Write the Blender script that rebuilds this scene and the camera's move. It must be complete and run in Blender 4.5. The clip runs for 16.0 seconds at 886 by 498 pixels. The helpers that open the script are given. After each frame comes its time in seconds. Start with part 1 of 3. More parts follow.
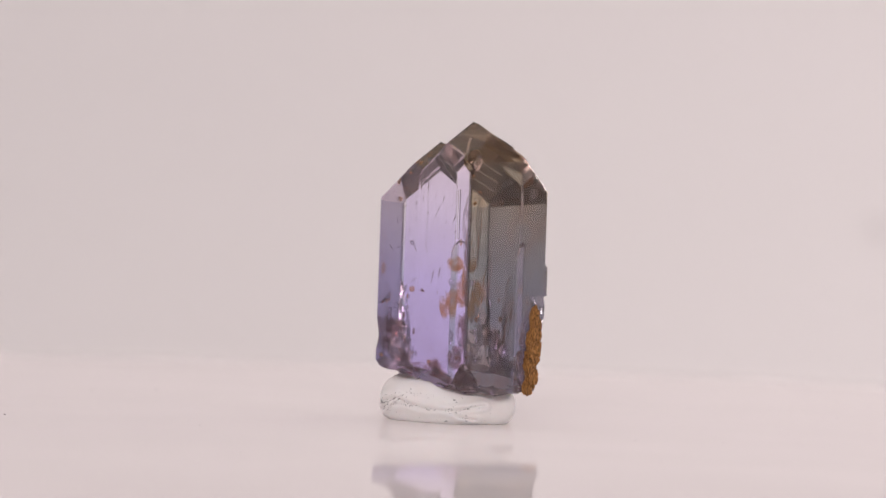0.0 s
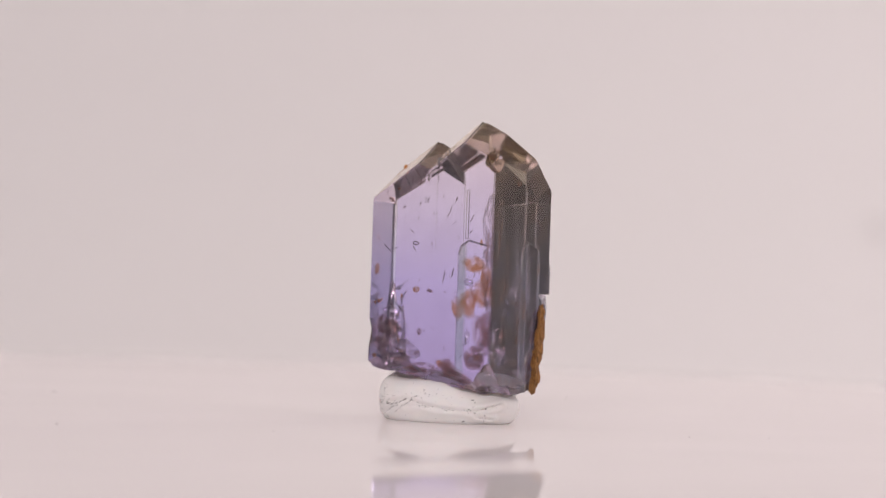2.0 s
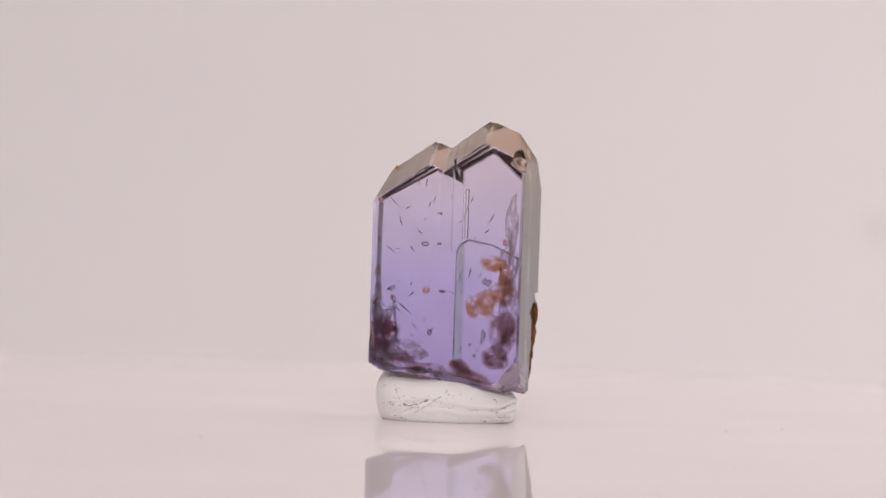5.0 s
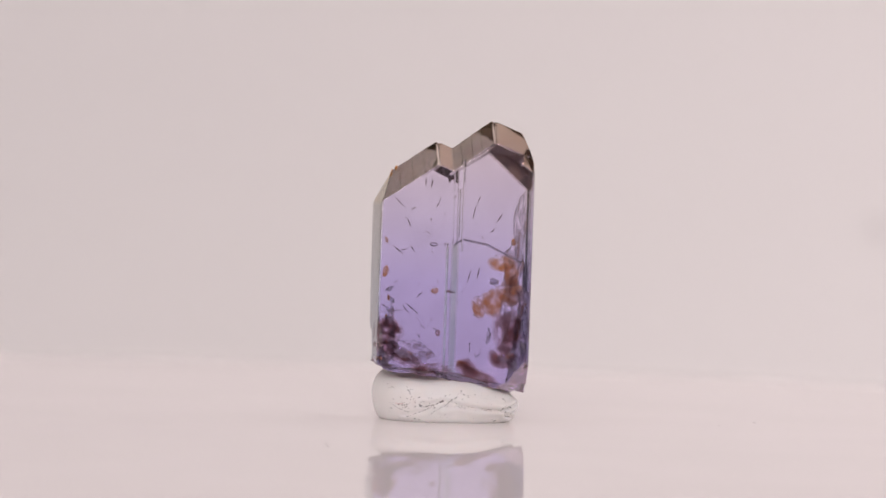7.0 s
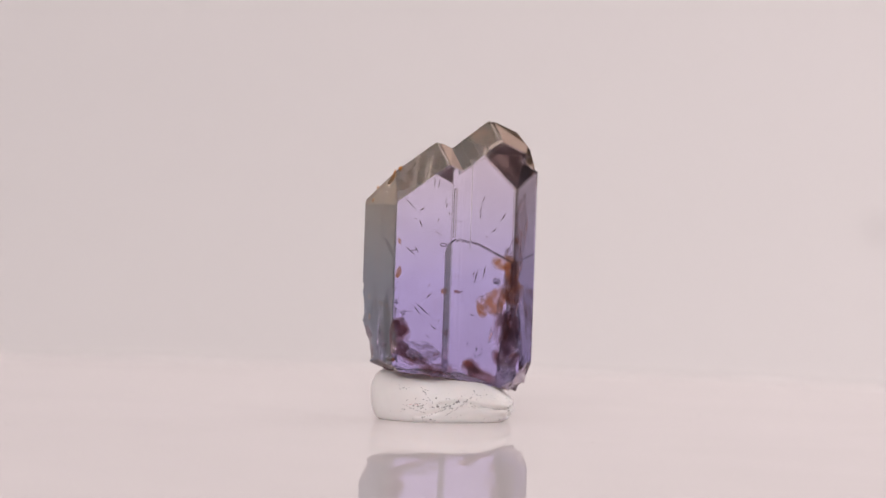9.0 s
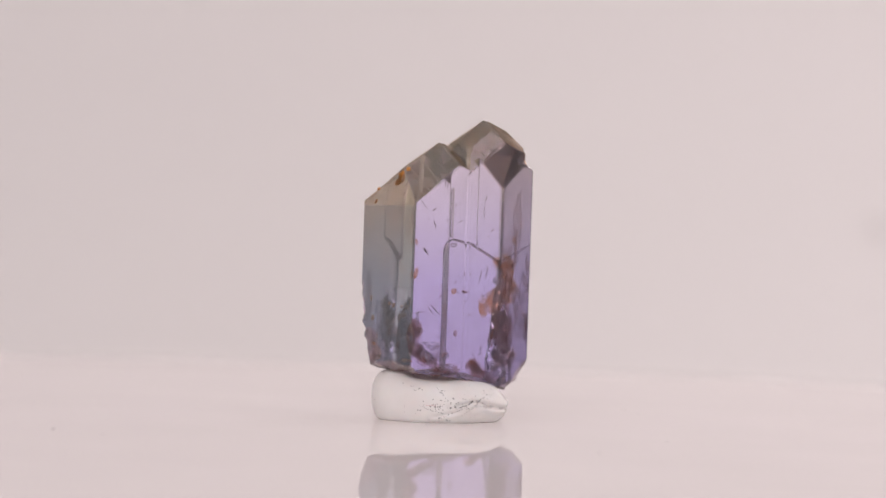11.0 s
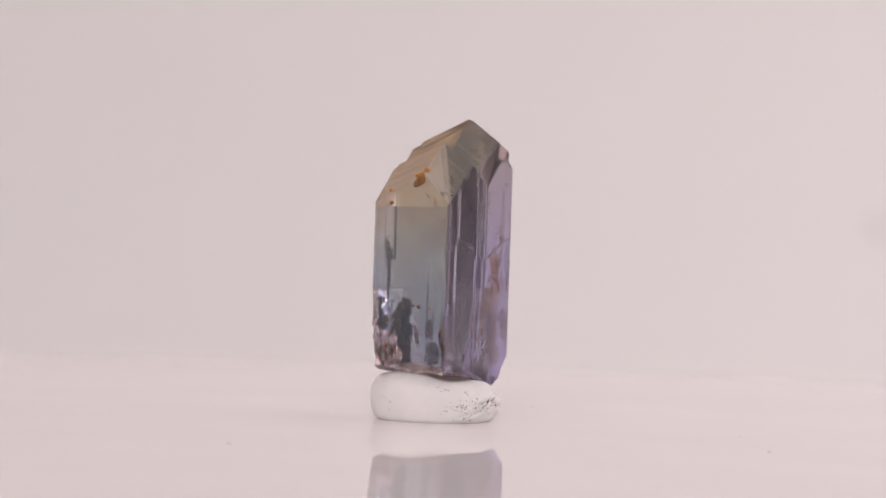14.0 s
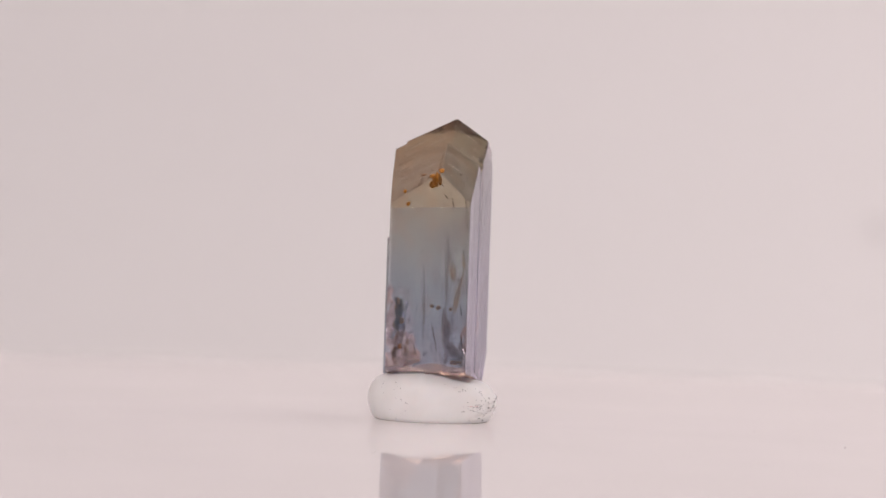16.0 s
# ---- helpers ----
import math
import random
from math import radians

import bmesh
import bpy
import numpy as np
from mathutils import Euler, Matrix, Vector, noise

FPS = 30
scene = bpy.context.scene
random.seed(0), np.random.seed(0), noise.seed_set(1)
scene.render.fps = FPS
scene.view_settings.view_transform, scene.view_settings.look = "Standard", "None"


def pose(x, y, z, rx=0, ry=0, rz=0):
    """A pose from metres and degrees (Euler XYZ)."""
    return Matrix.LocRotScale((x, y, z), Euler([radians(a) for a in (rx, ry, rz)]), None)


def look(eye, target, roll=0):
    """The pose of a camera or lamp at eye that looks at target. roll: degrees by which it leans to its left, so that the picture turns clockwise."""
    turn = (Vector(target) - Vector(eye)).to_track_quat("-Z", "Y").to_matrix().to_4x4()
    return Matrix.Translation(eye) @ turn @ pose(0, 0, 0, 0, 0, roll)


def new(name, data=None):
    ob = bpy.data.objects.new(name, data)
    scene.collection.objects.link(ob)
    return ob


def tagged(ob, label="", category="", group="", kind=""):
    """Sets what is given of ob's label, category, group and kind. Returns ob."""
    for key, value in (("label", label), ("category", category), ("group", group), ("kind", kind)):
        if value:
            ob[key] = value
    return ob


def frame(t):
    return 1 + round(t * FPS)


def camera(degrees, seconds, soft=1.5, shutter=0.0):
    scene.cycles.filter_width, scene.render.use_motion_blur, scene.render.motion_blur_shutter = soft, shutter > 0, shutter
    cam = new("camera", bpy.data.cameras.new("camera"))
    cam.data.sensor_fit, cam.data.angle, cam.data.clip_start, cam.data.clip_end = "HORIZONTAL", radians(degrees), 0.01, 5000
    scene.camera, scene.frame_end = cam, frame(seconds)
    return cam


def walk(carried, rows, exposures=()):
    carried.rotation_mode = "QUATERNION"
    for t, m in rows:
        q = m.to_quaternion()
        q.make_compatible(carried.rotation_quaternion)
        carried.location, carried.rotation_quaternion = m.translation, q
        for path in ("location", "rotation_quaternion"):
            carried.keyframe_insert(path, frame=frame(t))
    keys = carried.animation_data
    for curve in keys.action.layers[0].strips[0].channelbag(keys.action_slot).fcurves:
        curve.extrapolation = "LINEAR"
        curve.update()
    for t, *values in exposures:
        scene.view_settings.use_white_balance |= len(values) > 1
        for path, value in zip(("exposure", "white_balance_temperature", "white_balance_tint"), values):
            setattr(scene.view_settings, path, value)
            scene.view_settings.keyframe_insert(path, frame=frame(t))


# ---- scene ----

PX = 5.0e-5                  # metres of the stone's own small unit: the crystal is about 480 of them tall
SPIN, TURN0 = 8.48, -53.7    # degrees per second of the turntable, and its turn at the start

# ---- camera: stands still ----
cam = camera(5.28, 16.0, soft=1.5)
EYE = Vector((-4.42, -17003, 1023.7)) * PX
AIM = EYE + Vector((0, math.cos(radians(2.471)), -math.sin(radians(2.471))))
cam.data.dof.use_dof = True       # close-up lens, sharp on the stone's front face
cam.data.dof.focus_distance = 16960 * PX
cam.data.dof.aperture_fstop = 31.0
walk(cam, [(0, look(EYE, AIM, 1.94)), (16, look(EYE, AIM, 1.94))])

# ---- world and lamps ----
world = bpy.data.worlds.new("dim_room")
scene.world = world
world.use_nodes = True
world.node_tree.nodes["Background"].inputs[0].default_value = (0.9, 0.85, 0.82, 1)
world.node_tree.nodes["Background"].inputs[1].default_value = 0.05
scene.view_settings.exposure = 0.015


def area(name, eye, target, sx, sy, watts, colour):
    d = bpy.data.lights.new(name, "AREA")
    d.shape, d.size, d.size_y, d.energy, d.color = "RECTANGLE", sx, sy, watts, colour
    o = new(name, d)
    o.matrix_world = look(eye, target)
    return o


WARM = (1.0, 0.89, 0.905)
area("softbox_top", (0.02, 0.06, 0.62), (0, 0.08, 0), 0.62, 0.6, 1.68, WARM)
front = area("softbox_front", (-0.06, -0.79, 0.42), (0, 0.05, 0.0), 0.5, 0.27, 3.3, WARM)
right = area("softbox_right", (0.32, 0.27, 0.115), (0, 0.0, 0.015), 0.10, 0.10, 0.35, WARM)
right.data.shape = front.data.shape = "ELLIPSE"


# ---- materials ----
def material(name):
    m = bpy.data.materials.new(name)
    m.use_nodes = True
    nt = m.node_tree
    return m, nt, nt.nodes["Principled BSDF"]


def node(nt, kind, **values):
    n = nt.nodes.new(kind)
    for key, value in values.items():
        n.inputs[key].default_value = value
    return n


def ramp(nt, fac, stops):
    r = nt.nodes.new("ShaderNodeValToRGB")
    e = r.color_ramp.elements
    while len(e) < len(stops):
        e.new(0.5)
    for k, (p, c) in enumerate(stops):
        e[k].position, e[k].color = p, (*c, 1)
    nt.links.new(fac, r.inputs[0])
    return r


def coords(nt, scale=(1, 1, 1), kind="Object"):
    tc = nt.nodes.new("ShaderNodeTexCoord")
    mp = nt.nodes.new("ShaderNodeMapping")
    mp.inputs["Scale"].default_value = scale
    nt.links.new(tc.outputs[kind], mp.inputs[0])
    return mp.outputs[0]


def add_bump(nt, bsdf, height, strength, distance):
    b = node(nt, "ShaderNodeBump", Strength=strength, Distance=distance)
    nt.links.new(height, b.inputs["Height"])
    nt.links.new(b.outputs[0], bsdf.inputs["Normal"])
    return b


def mix_colour(nt, fac, a, b, mode="MIX"):
    m = nt.nodes.new("ShaderNodeMix")
    m.data_type, m.blend_type = "RGBA", mode
    for socket, value in ((m.inputs[0], fac), (m.inputs[6], a), (m.inputs[7], b)):
        if isinstance(value, (tuple, float, int)):
            socket.default_value = (*value, 1) if isinstance(value, tuple) else value
        else:
            nt.links.new(value, socket)
    return m.outputs[2]


def plain_material(name, colour, rough, scale, vary=0.06, bump=0.1, depth=2e-5, spec=0.5):
    m, nt, b = material(name)
    co = coords(nt)
    n = node(nt, "ShaderNodeTexNoise", Scale=scale, Detail=6.0)
    nt.links.new(co, n.inputs[0])
    r = ramp(nt, n.outputs[0], [(0.3, tuple(c * (1 - vary) for c in colour)), (0.7, tuple(min(1, c * (1 + vary)) for c in colour))])
    nt.links.new(r.outputs[0], b.inputs["Base Color"])
    b.inputs["Roughness"].default_value = rough
    b.inputs["Specular IOR Level"].default_value = spec
    add_bump(nt, b, n.outputs[0], bump, depth)
    return m


def crystal_material(name, stops, rough, streak, cloud, clear, deep, stain=0.0, relief=6e-6):
    """Clear stone: colour by height along the prism, growth lines along it, faint clouding, rusty stains."""
    m, nt, b = material(name)
    tc = nt.nodes.new("ShaderNodeTexCoord")
    sep = nt.nodes.new("ShaderNodeSeparateXYZ")
    nt.links.new(tc.outputs["Object"], sep.inputs[0])
    rng = node(nt, "ShaderNodeMapRange")
    rng.inputs["From Min"].default_value, rng.inputs["From Max"].default_value = 40 * PX, 520 * PX
    nt.links.new(sep.outputs[2], rng.inputs[0])
    r = ramp(nt, rng.outputs[0], stops)
    lines = node(nt, "ShaderNodeTexNoise", Scale=1.0, Detail=3.0)
    nt.links.new(coords(nt, (1900, 1900, 14)), lines.inputs[0])
    fog = node(nt, "ShaderNodeTexNoise", Scale=330.0, Detail=6.0)
    nt.links.new(coords(nt), fog.inputs[0])
    f = ramp(nt, fog.outputs[0], [(0.42, (1, 1, 1)), (0.75, tuple(1 - cloud * k for k in (0.5, 0.6, 0.5)))])
    c = mix_colour(nt, 1.0, r.outputs[0], f.outputs[0], "MULTIPLY")
    milk = node(nt, "ShaderNodeMapRange")
    milk.inputs["From Min"].default_value, milk.inputs["From Max"].default_value = 0.45, 0.72
    milk.inputs["To Min"].default_value, milk.inputs["To Max"].default_value = clear, clear - cloud * 0.35
    nt.links.new(fog.outputs[0], milk.inputs[0])
    if stain:
        rust = node(nt, "ShaderNodeTexNoise", Scale=620.0, Detail=7.0)
        nt.links.new(coords(nt, (1, 1, 0.8)), rust.inputs[0])
        k = ramp(nt, rust.outputs[0], [(0.52, (0, 0, 0)), (0.62, (stain, stain, stain))])
        c = mix_colour(nt, k.outputs[0], c, (0.42, 0.20, 0.09))
    glass = node(nt, "ShaderNodeBsdfGlass", IOR=1.69, Roughness=rough)
    once = node(nt, "ShaderNodeGamma", Gamma=0.5)
    nt.links.new(c, once.inputs[0])
    nt.links.new(once.outputs[0], glass.inputs["Color"])
    nt.links.new(c, b.inputs["Base Color"])
    nt.links.new(milk.outputs[0], b.inputs["Transmission Weight"])
    b.inputs["Roughness"].default_value = rough
    b.inputs["IOR"].default_value = 1.69
    both = nt.nodes.new("ShaderNodeMixShader")
    both.inputs[0].default_value = deep
    nt.links.new(b.outputs[0], both.inputs[1])
    nt.links.new(glass.outputs[0], both.inputs[2])
    nt.links.new(both.outputs[0], nt.nodes["Material Output"].inputs[0])
    last = add_bump(nt, glass, lines.outputs[0], streak, relief)
    worn = node(nt, "ShaderNodeBevel", Radius=2.6 * PX)
    worn.samples = 4
    nt.links.new(worn.outputs[0], last.inputs["Normal"])
    if rough > 0.1:
        grit = node(nt, "ShaderNodeTexNoise", Scale=1500.0, Detail=6.0)
        nt.links.new(coords(nt), grit.inputs[0])
        second = add_bump(nt, glass, grit.outputs[0], 0.5 + rough * 2.5, 5e-5 + rough * 2e-4)
        nt.links.new(last.outputs[0], second.inputs["Normal"])
        last = second
    nt.links.new(last.outputs[0], b.inputs["Normal"])
    return m


VIOLET = crystal_material("violet_stone", [(0.0, (0.50, 0.42, 0.80)), (0.40, (0.64, 0.57, 0.98)), (0.66, (0.80, 0.73, 0.98)), (0.92, (0.93, 0.84, 0.94))], 0.0, 0.12, 0.12, 0.97, 0.4)
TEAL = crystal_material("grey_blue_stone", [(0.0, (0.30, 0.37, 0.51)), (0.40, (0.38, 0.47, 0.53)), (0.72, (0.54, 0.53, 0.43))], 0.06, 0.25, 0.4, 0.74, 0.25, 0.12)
# tip slopes: one stone in three tints by facing; inner reflections put into tint
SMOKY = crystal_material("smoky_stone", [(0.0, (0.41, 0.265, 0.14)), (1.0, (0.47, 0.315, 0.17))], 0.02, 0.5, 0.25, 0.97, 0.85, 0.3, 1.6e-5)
UMBRA = crystal_material("smoky_stone_darkened", [(0.0, (0.19, 0.09, 0.045)), (1.0, (0.24, 0.125, 0.065))], 0.02, 0.5, 0.25, 0.97, 0.85, 0.3, 1.6e-5)
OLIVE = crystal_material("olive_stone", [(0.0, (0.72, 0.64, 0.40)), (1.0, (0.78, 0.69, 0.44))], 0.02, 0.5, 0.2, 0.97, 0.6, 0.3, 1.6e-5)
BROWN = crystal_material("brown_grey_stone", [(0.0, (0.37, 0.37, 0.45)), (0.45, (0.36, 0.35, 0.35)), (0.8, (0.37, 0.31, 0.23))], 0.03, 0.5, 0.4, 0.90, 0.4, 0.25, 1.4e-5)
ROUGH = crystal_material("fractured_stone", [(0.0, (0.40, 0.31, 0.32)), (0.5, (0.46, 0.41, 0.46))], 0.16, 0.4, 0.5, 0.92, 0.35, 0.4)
WHITE = plain_material("backdrop_paper", (0.80, 0.785, 0.775), 0.9, 9.0, 0.012, 0.05)


def stain(mat, centre, radius, keep):
    """A soft dark smudge on a surface, round a point of it."""
    nt = mat.node_tree
    b = nt.nodes["Principled BSDF"]
    d = nt.nodes.new("ShaderNodeVectorMath")
    d.operation = "DISTANCE"
    d.inputs[1].default_value = centre
    nt.links.new(coords(nt), d.inputs[0])
    r = node(nt, "ShaderNodeMapRange")
    r.interpolation_type = "SMOOTHSTEP"
    for key, value in (("From Min", 0.0), ("From Max", radius), ("To Min", keep), ("To Max", 1.0)):
        r.inputs[key].default_value = value
    nt.links.new(d.outputs["Value"], r.inputs[0])
    old = b.inputs["Base Color"].links[0].from_socket
    nt.links.new(mix_colour(nt, 1.0, old, r.outputs[0], "MULTIPLY"), b.inputs["Base Color"])


stain(WHITE, (0.0515, 0.291, 0.0063), 0.0026, 0.80)
stain(WHITE, (-0.0323, 0.2995, 0.0135), 0.00022, 0.6)
WALL = plain_material("room_paint", (0.28, 0.25, 0.23), 0.9, 4.0)


def gloss_material():
    m, nt, b = material("glossy_white_acrylic")
    n = node(nt, "ShaderNodeTexNoise", Scale=45.0, Detail=3.0)
    nt.links.new(coords(nt), n.inputs[0])
    r = ramp(nt, n.outputs[0], [(0.3, (0.89, 0.855, 0.85)), (0.7, (0.92, 0.885, 0.88))])
    nt.links.new(r.outputs[0], b.inputs["Base Color"])
    b.inputs["Roughness"].default_value = 0.6
    b.inputs["Specular IOR Level"].default_value = 0.0
    shine = nt.nodes.new("ShaderNodeBsdfGlossy")
    shine.inputs["Roughness"].default_value = 0.004
    shine.inputs["Color"].default_value = (1.0, 0.98, 0.975, 1)
    both = nt.nodes.new("ShaderNodeMixShader")
    both.inputs[0].default_value = 0.5
    nt.links.new(b.outputs[0], both.inputs[1])
    nt.links.new(shine.outputs[0], both.inputs[2])
    nt.links.new(both.outputs[0], nt.nodes["Material Output"].inputs[0])
    return m


GLOSS = gloss_material()


# ---- setting ----
def finish(name, bm, mats, parent=None, label="", smooth=False):
    bmesh.ops.recalc_face_normals(bm, faces=bm.faces[:])
    me = bpy.data.meshes.new(name)
    bm.to_mesh(me)
    bm.free()
    for m in mats if isinstance(mats, (list, tuple)) else [mats]:
        me.materials.append(m)
    if smooth:
        for p in me.polygons:
            p.use_smooth = True
    o = new(name, me)
    o.parent = parent
    return tagged(o, label) if label else o


def part(name, bm, mat, parent, label="", smooth=False):
    return finish(name, bm, mat, parent, label, smooth)


def box(bm, lo, hi):
    m = Matrix.Translation((Vector(lo) + Vector(hi)) / 2) @ Matrix.Diagonal((*(Vector(hi) - Vector(lo)), 1))
    return bmesh.ops.create_cube(bm, size=1, matrix=m)["verts"]


def slab(name, lo, hi, mat, label):
    bm = bmesh.new()
    box(bm, lo, hi)
    return tagged(finish(name, bm, mat), label, "room", kind="structure")


slab("floor", (-1.6, -1.6, -0.82), (1.6, 1.6, -0.80), WALL, "plain dim floor of the room")
slab("ceiling", (-1.6, -1.6, 1.50), (1.6, 1.6, 1.52), WALL, "plain dim ceiling over the table")
slab("wall_north", (-1.6, 1.58, -0.80), (1.6, 1.60, 1.50), WALL, "plain dim room wall")
slab("wall_south", (-1.6, -1.60, -0.80), (1.6, -1.58, 1.50), WALL, "plain dim room wall")
slab("wall_east", (1.58, -1.58, -0.80), (1.60, 1.58, 1.50), WALL, "plain dim room wall")
slab("wall_west", (-1.60, -1.58, -0.80), (-1.58, 1.58, 1.50), WALL, "plain dim room wall")

TABLE_Z = -0.028
# two white panels out of view, added to lighten the stone's dark strips
slab("wall_bounce_left", (-0.372, -0.30, TABLE_Z), (-0.370, 0.20, 0.60), WHITE, "unseen white panel, added to bounce light into the stone")
slab("wall_bounce_right", (0.370, -0.30, TABLE_Z), (0.372, 0.20, 0.60), WHITE, "unseen white panel, added to bounce light into the stone")


def backdrop():
    """White paper that lies on the table and sweeps up behind it."""
    bm = bmesh.new()
    prof = [(-0.34, TABLE_Z)]
    for k in range(17):
        a = radians(90 * k / 16)
        prof.append((0.20 + 0.14 * math.sin(a), TABLE_Z + 0.14 * (1 - math.cos(a))))
    prof.append((0.34, 0.62))
    rows = []
    for off in (0.0, 0.002):
        for x in (-0.6, 0.6):
            rows.append([bm.verts.new((x, y + (off if z > TABLE_Z + 0.1 else 0), z - (off if z <= TABLE_Z + 0.1 else 0))) for y, z in prof])
    a, b, c, d = rows
    for r, q in ((a, b), (c, d), (a, c), (b, d)):
        for k in range(len(prof) - 1):
            bm.faces.new((r[k], r[k + 1], q[k + 1], q[k]))
    for k in (0, -1):
        bm.faces.new((a[k], b[k], d[k], c[k]))
    return tagged(finish("backdrop", bm, WHITE, smooth=True), "seamless off-white paper sweep behind the stone", "backdrop", kind="structure")


backdrop()


def table():
    bm = bmesh.new()
    box(bm, (-0.7, -0.36, TABLE_Z - 0.034), (0.7, 0.37, TABLE_Z - 0.004))
    for x in (-0.66, 0.62):
        for y in (-0.33, 0.30):
            box(bm, (x, y, -0.80), (x + 0.04, y + 0.04, TABLE_Z - 0.034))
    return tagged(finish("table", bm, WALL), "plain table under the paper sweep", "table")


table()

# ---- turntable ----
DISC_R = 2650 * PX


def disc_height(r, a=0.0):
    """Height of the glossy top: level in the middle, sagging further out, with one shallow swell in the thin sheet."""
    u = r / PX
    sag = 1.6e-5 * (min(max(u, 400), 1300) - 400) ** 2 + 0.0288 * max(0.0, u - 1300)
    off = (math.degrees(a) + 32 + 180) % 360 - 180
    swell = 28.0 * math.exp(-((u - 1450 - 8 * max(0.0, -off)) / 390) ** 2) * math.exp(-(off / 30) ** 4)
    return (-13.5 - sag + swell) * PX


def lathe(bm, prof, n=96):
    rings = []
    for r, z in prof:
        rings.append([bm.verts.new((r * math.cos(2 * math.pi * k / n), r * math.sin(2 * math.pi * k / n), z)) for k in range(n)])
    for a, b in zip(rings, rings[1:]):
        for k in range(n):
            bm.faces.new((a[k], a[(k + 1) % n], b[(k + 1) % n], b[k]))
    bm.faces.new(rings[0])
    bm.faces.new(rings[-1])


def turntable():
    base = new("turntable")
    bm = bmesh.new()
    n = 240
    e = disc_height(DISC_R)
    radii = [DISC_R * k / 90 for k in range(1, 90)]
    rings = [[bm.verts.new((r * math.cos(2 * math.pi * k / n), r * math.sin(2 * math.pi * k / n), disc_height(r, 2 * math.pi * k / n))) for k in range(n)] for r in radii]
    for r, z in ((DISC_R - 4 * PX, e), (DISC_R, e - 3 * PX), (DISC_R, e - 70 * PX), (DISC_R - 8 * PX, e - 80 * PX), (0.02, e - 80 * PX)):
        rings.append([bm.verts.new((r * math.cos(2 * math.pi * k / n), r * math.sin(2 * math.pi * k / n), z)) for k in range(n)])
    for p, q in zip(rings, rings[1:]):
        for k in range(n):
            bm.faces.new((p[k], p[(k + 1) % n], q[(k + 1) % n], q[k]))
    bm.faces.new(rings[0])
    bm.faces.new(rings[-1])
    disc = part("disc", bm, GLOSS, base)
    for p in disc.data.polygons:
        p.use_smooth = p.normal.z > 0.5
    bm = bmesh.new()
    lathe(bm, [(0.02, e - 81 * PX), (0.105, e - 81 * PX), (0.108, e - 110 * PX), (0.110, TABLE_Z + 0.001), (0.02, TABLE_Z + 0.001)], 96)
    part("drive_base", bm, GLOSS, base)
    return tagged(base, "glossy white acrylic display turntable, slowly turning", "turntable")


TURNTABLE = turntable()


# ---- putty ----
def putty_material():
    m, nt, b = material("white_putty")
    co = coords(nt)
    n = node(nt, "ShaderNodeTexNoise", Scale=500.0, Detail=8.0)
    nt.links.new(co, n.inputs[0])
    base = ramp(nt, n.outputs[0], [(0.3, (0.89, 0.88, 0.855)), (0.7, (0.94, 0.93, 0.91))])
    v = node(nt, "ShaderNodeTexNoise", Scale=2300.0, Detail=3.0, Roughness=0.6)
    nt.links.new(coords(nt, (1, 1, 1.5)), v.inputs[0])
    where = node(nt, "ShaderNodeTexNoise", Scale=260.0, Detail=3.0)
    nt.links.new(co, where.inputs[0])
    spot = ramp(nt, v.outputs[0], [(0.66, (0, 0, 0)), (0.71, (1, 1, 1))])
    zone = ramp(nt, where.outputs[0], [(0.52, (0, 0, 0)), (0.57, (1, 1, 1))])
    both = mix_colour(nt, 1.0, spot.outputs[0], zone.outputs[0], "MULTIPLY")
    c = mix_colour(nt, both, base.outputs[0], (0.16, 0.16, 0.17))
    nt.links.new(c, b.inputs["Base Color"])
    b.inputs["Roughness"].default_value = 0.55
    b.inputs["Subsurface Weight"].default_value = 0.15
    b.inputs["Subsurface Radius"].default_value = (0.0008, 0.0006, 0.0005)
    add_bump(nt, b, n.outputs[0], 0.25, 3e-5)
    return m


PUTTY = putty_material()
CREASE = plain_material("grey_crease_line", (0.19, 0.185, 0.18), 0.8, 900.0, 0.5)
SPECK = plain_material("dark_dirt", (0.13, 0.125, 0.12), 0.8, 2500.0, 0.6)
PINK = plain_material("pink_fibre", (0.70, 0.30, 0.30), 0.8, 2500.0, 0.2)


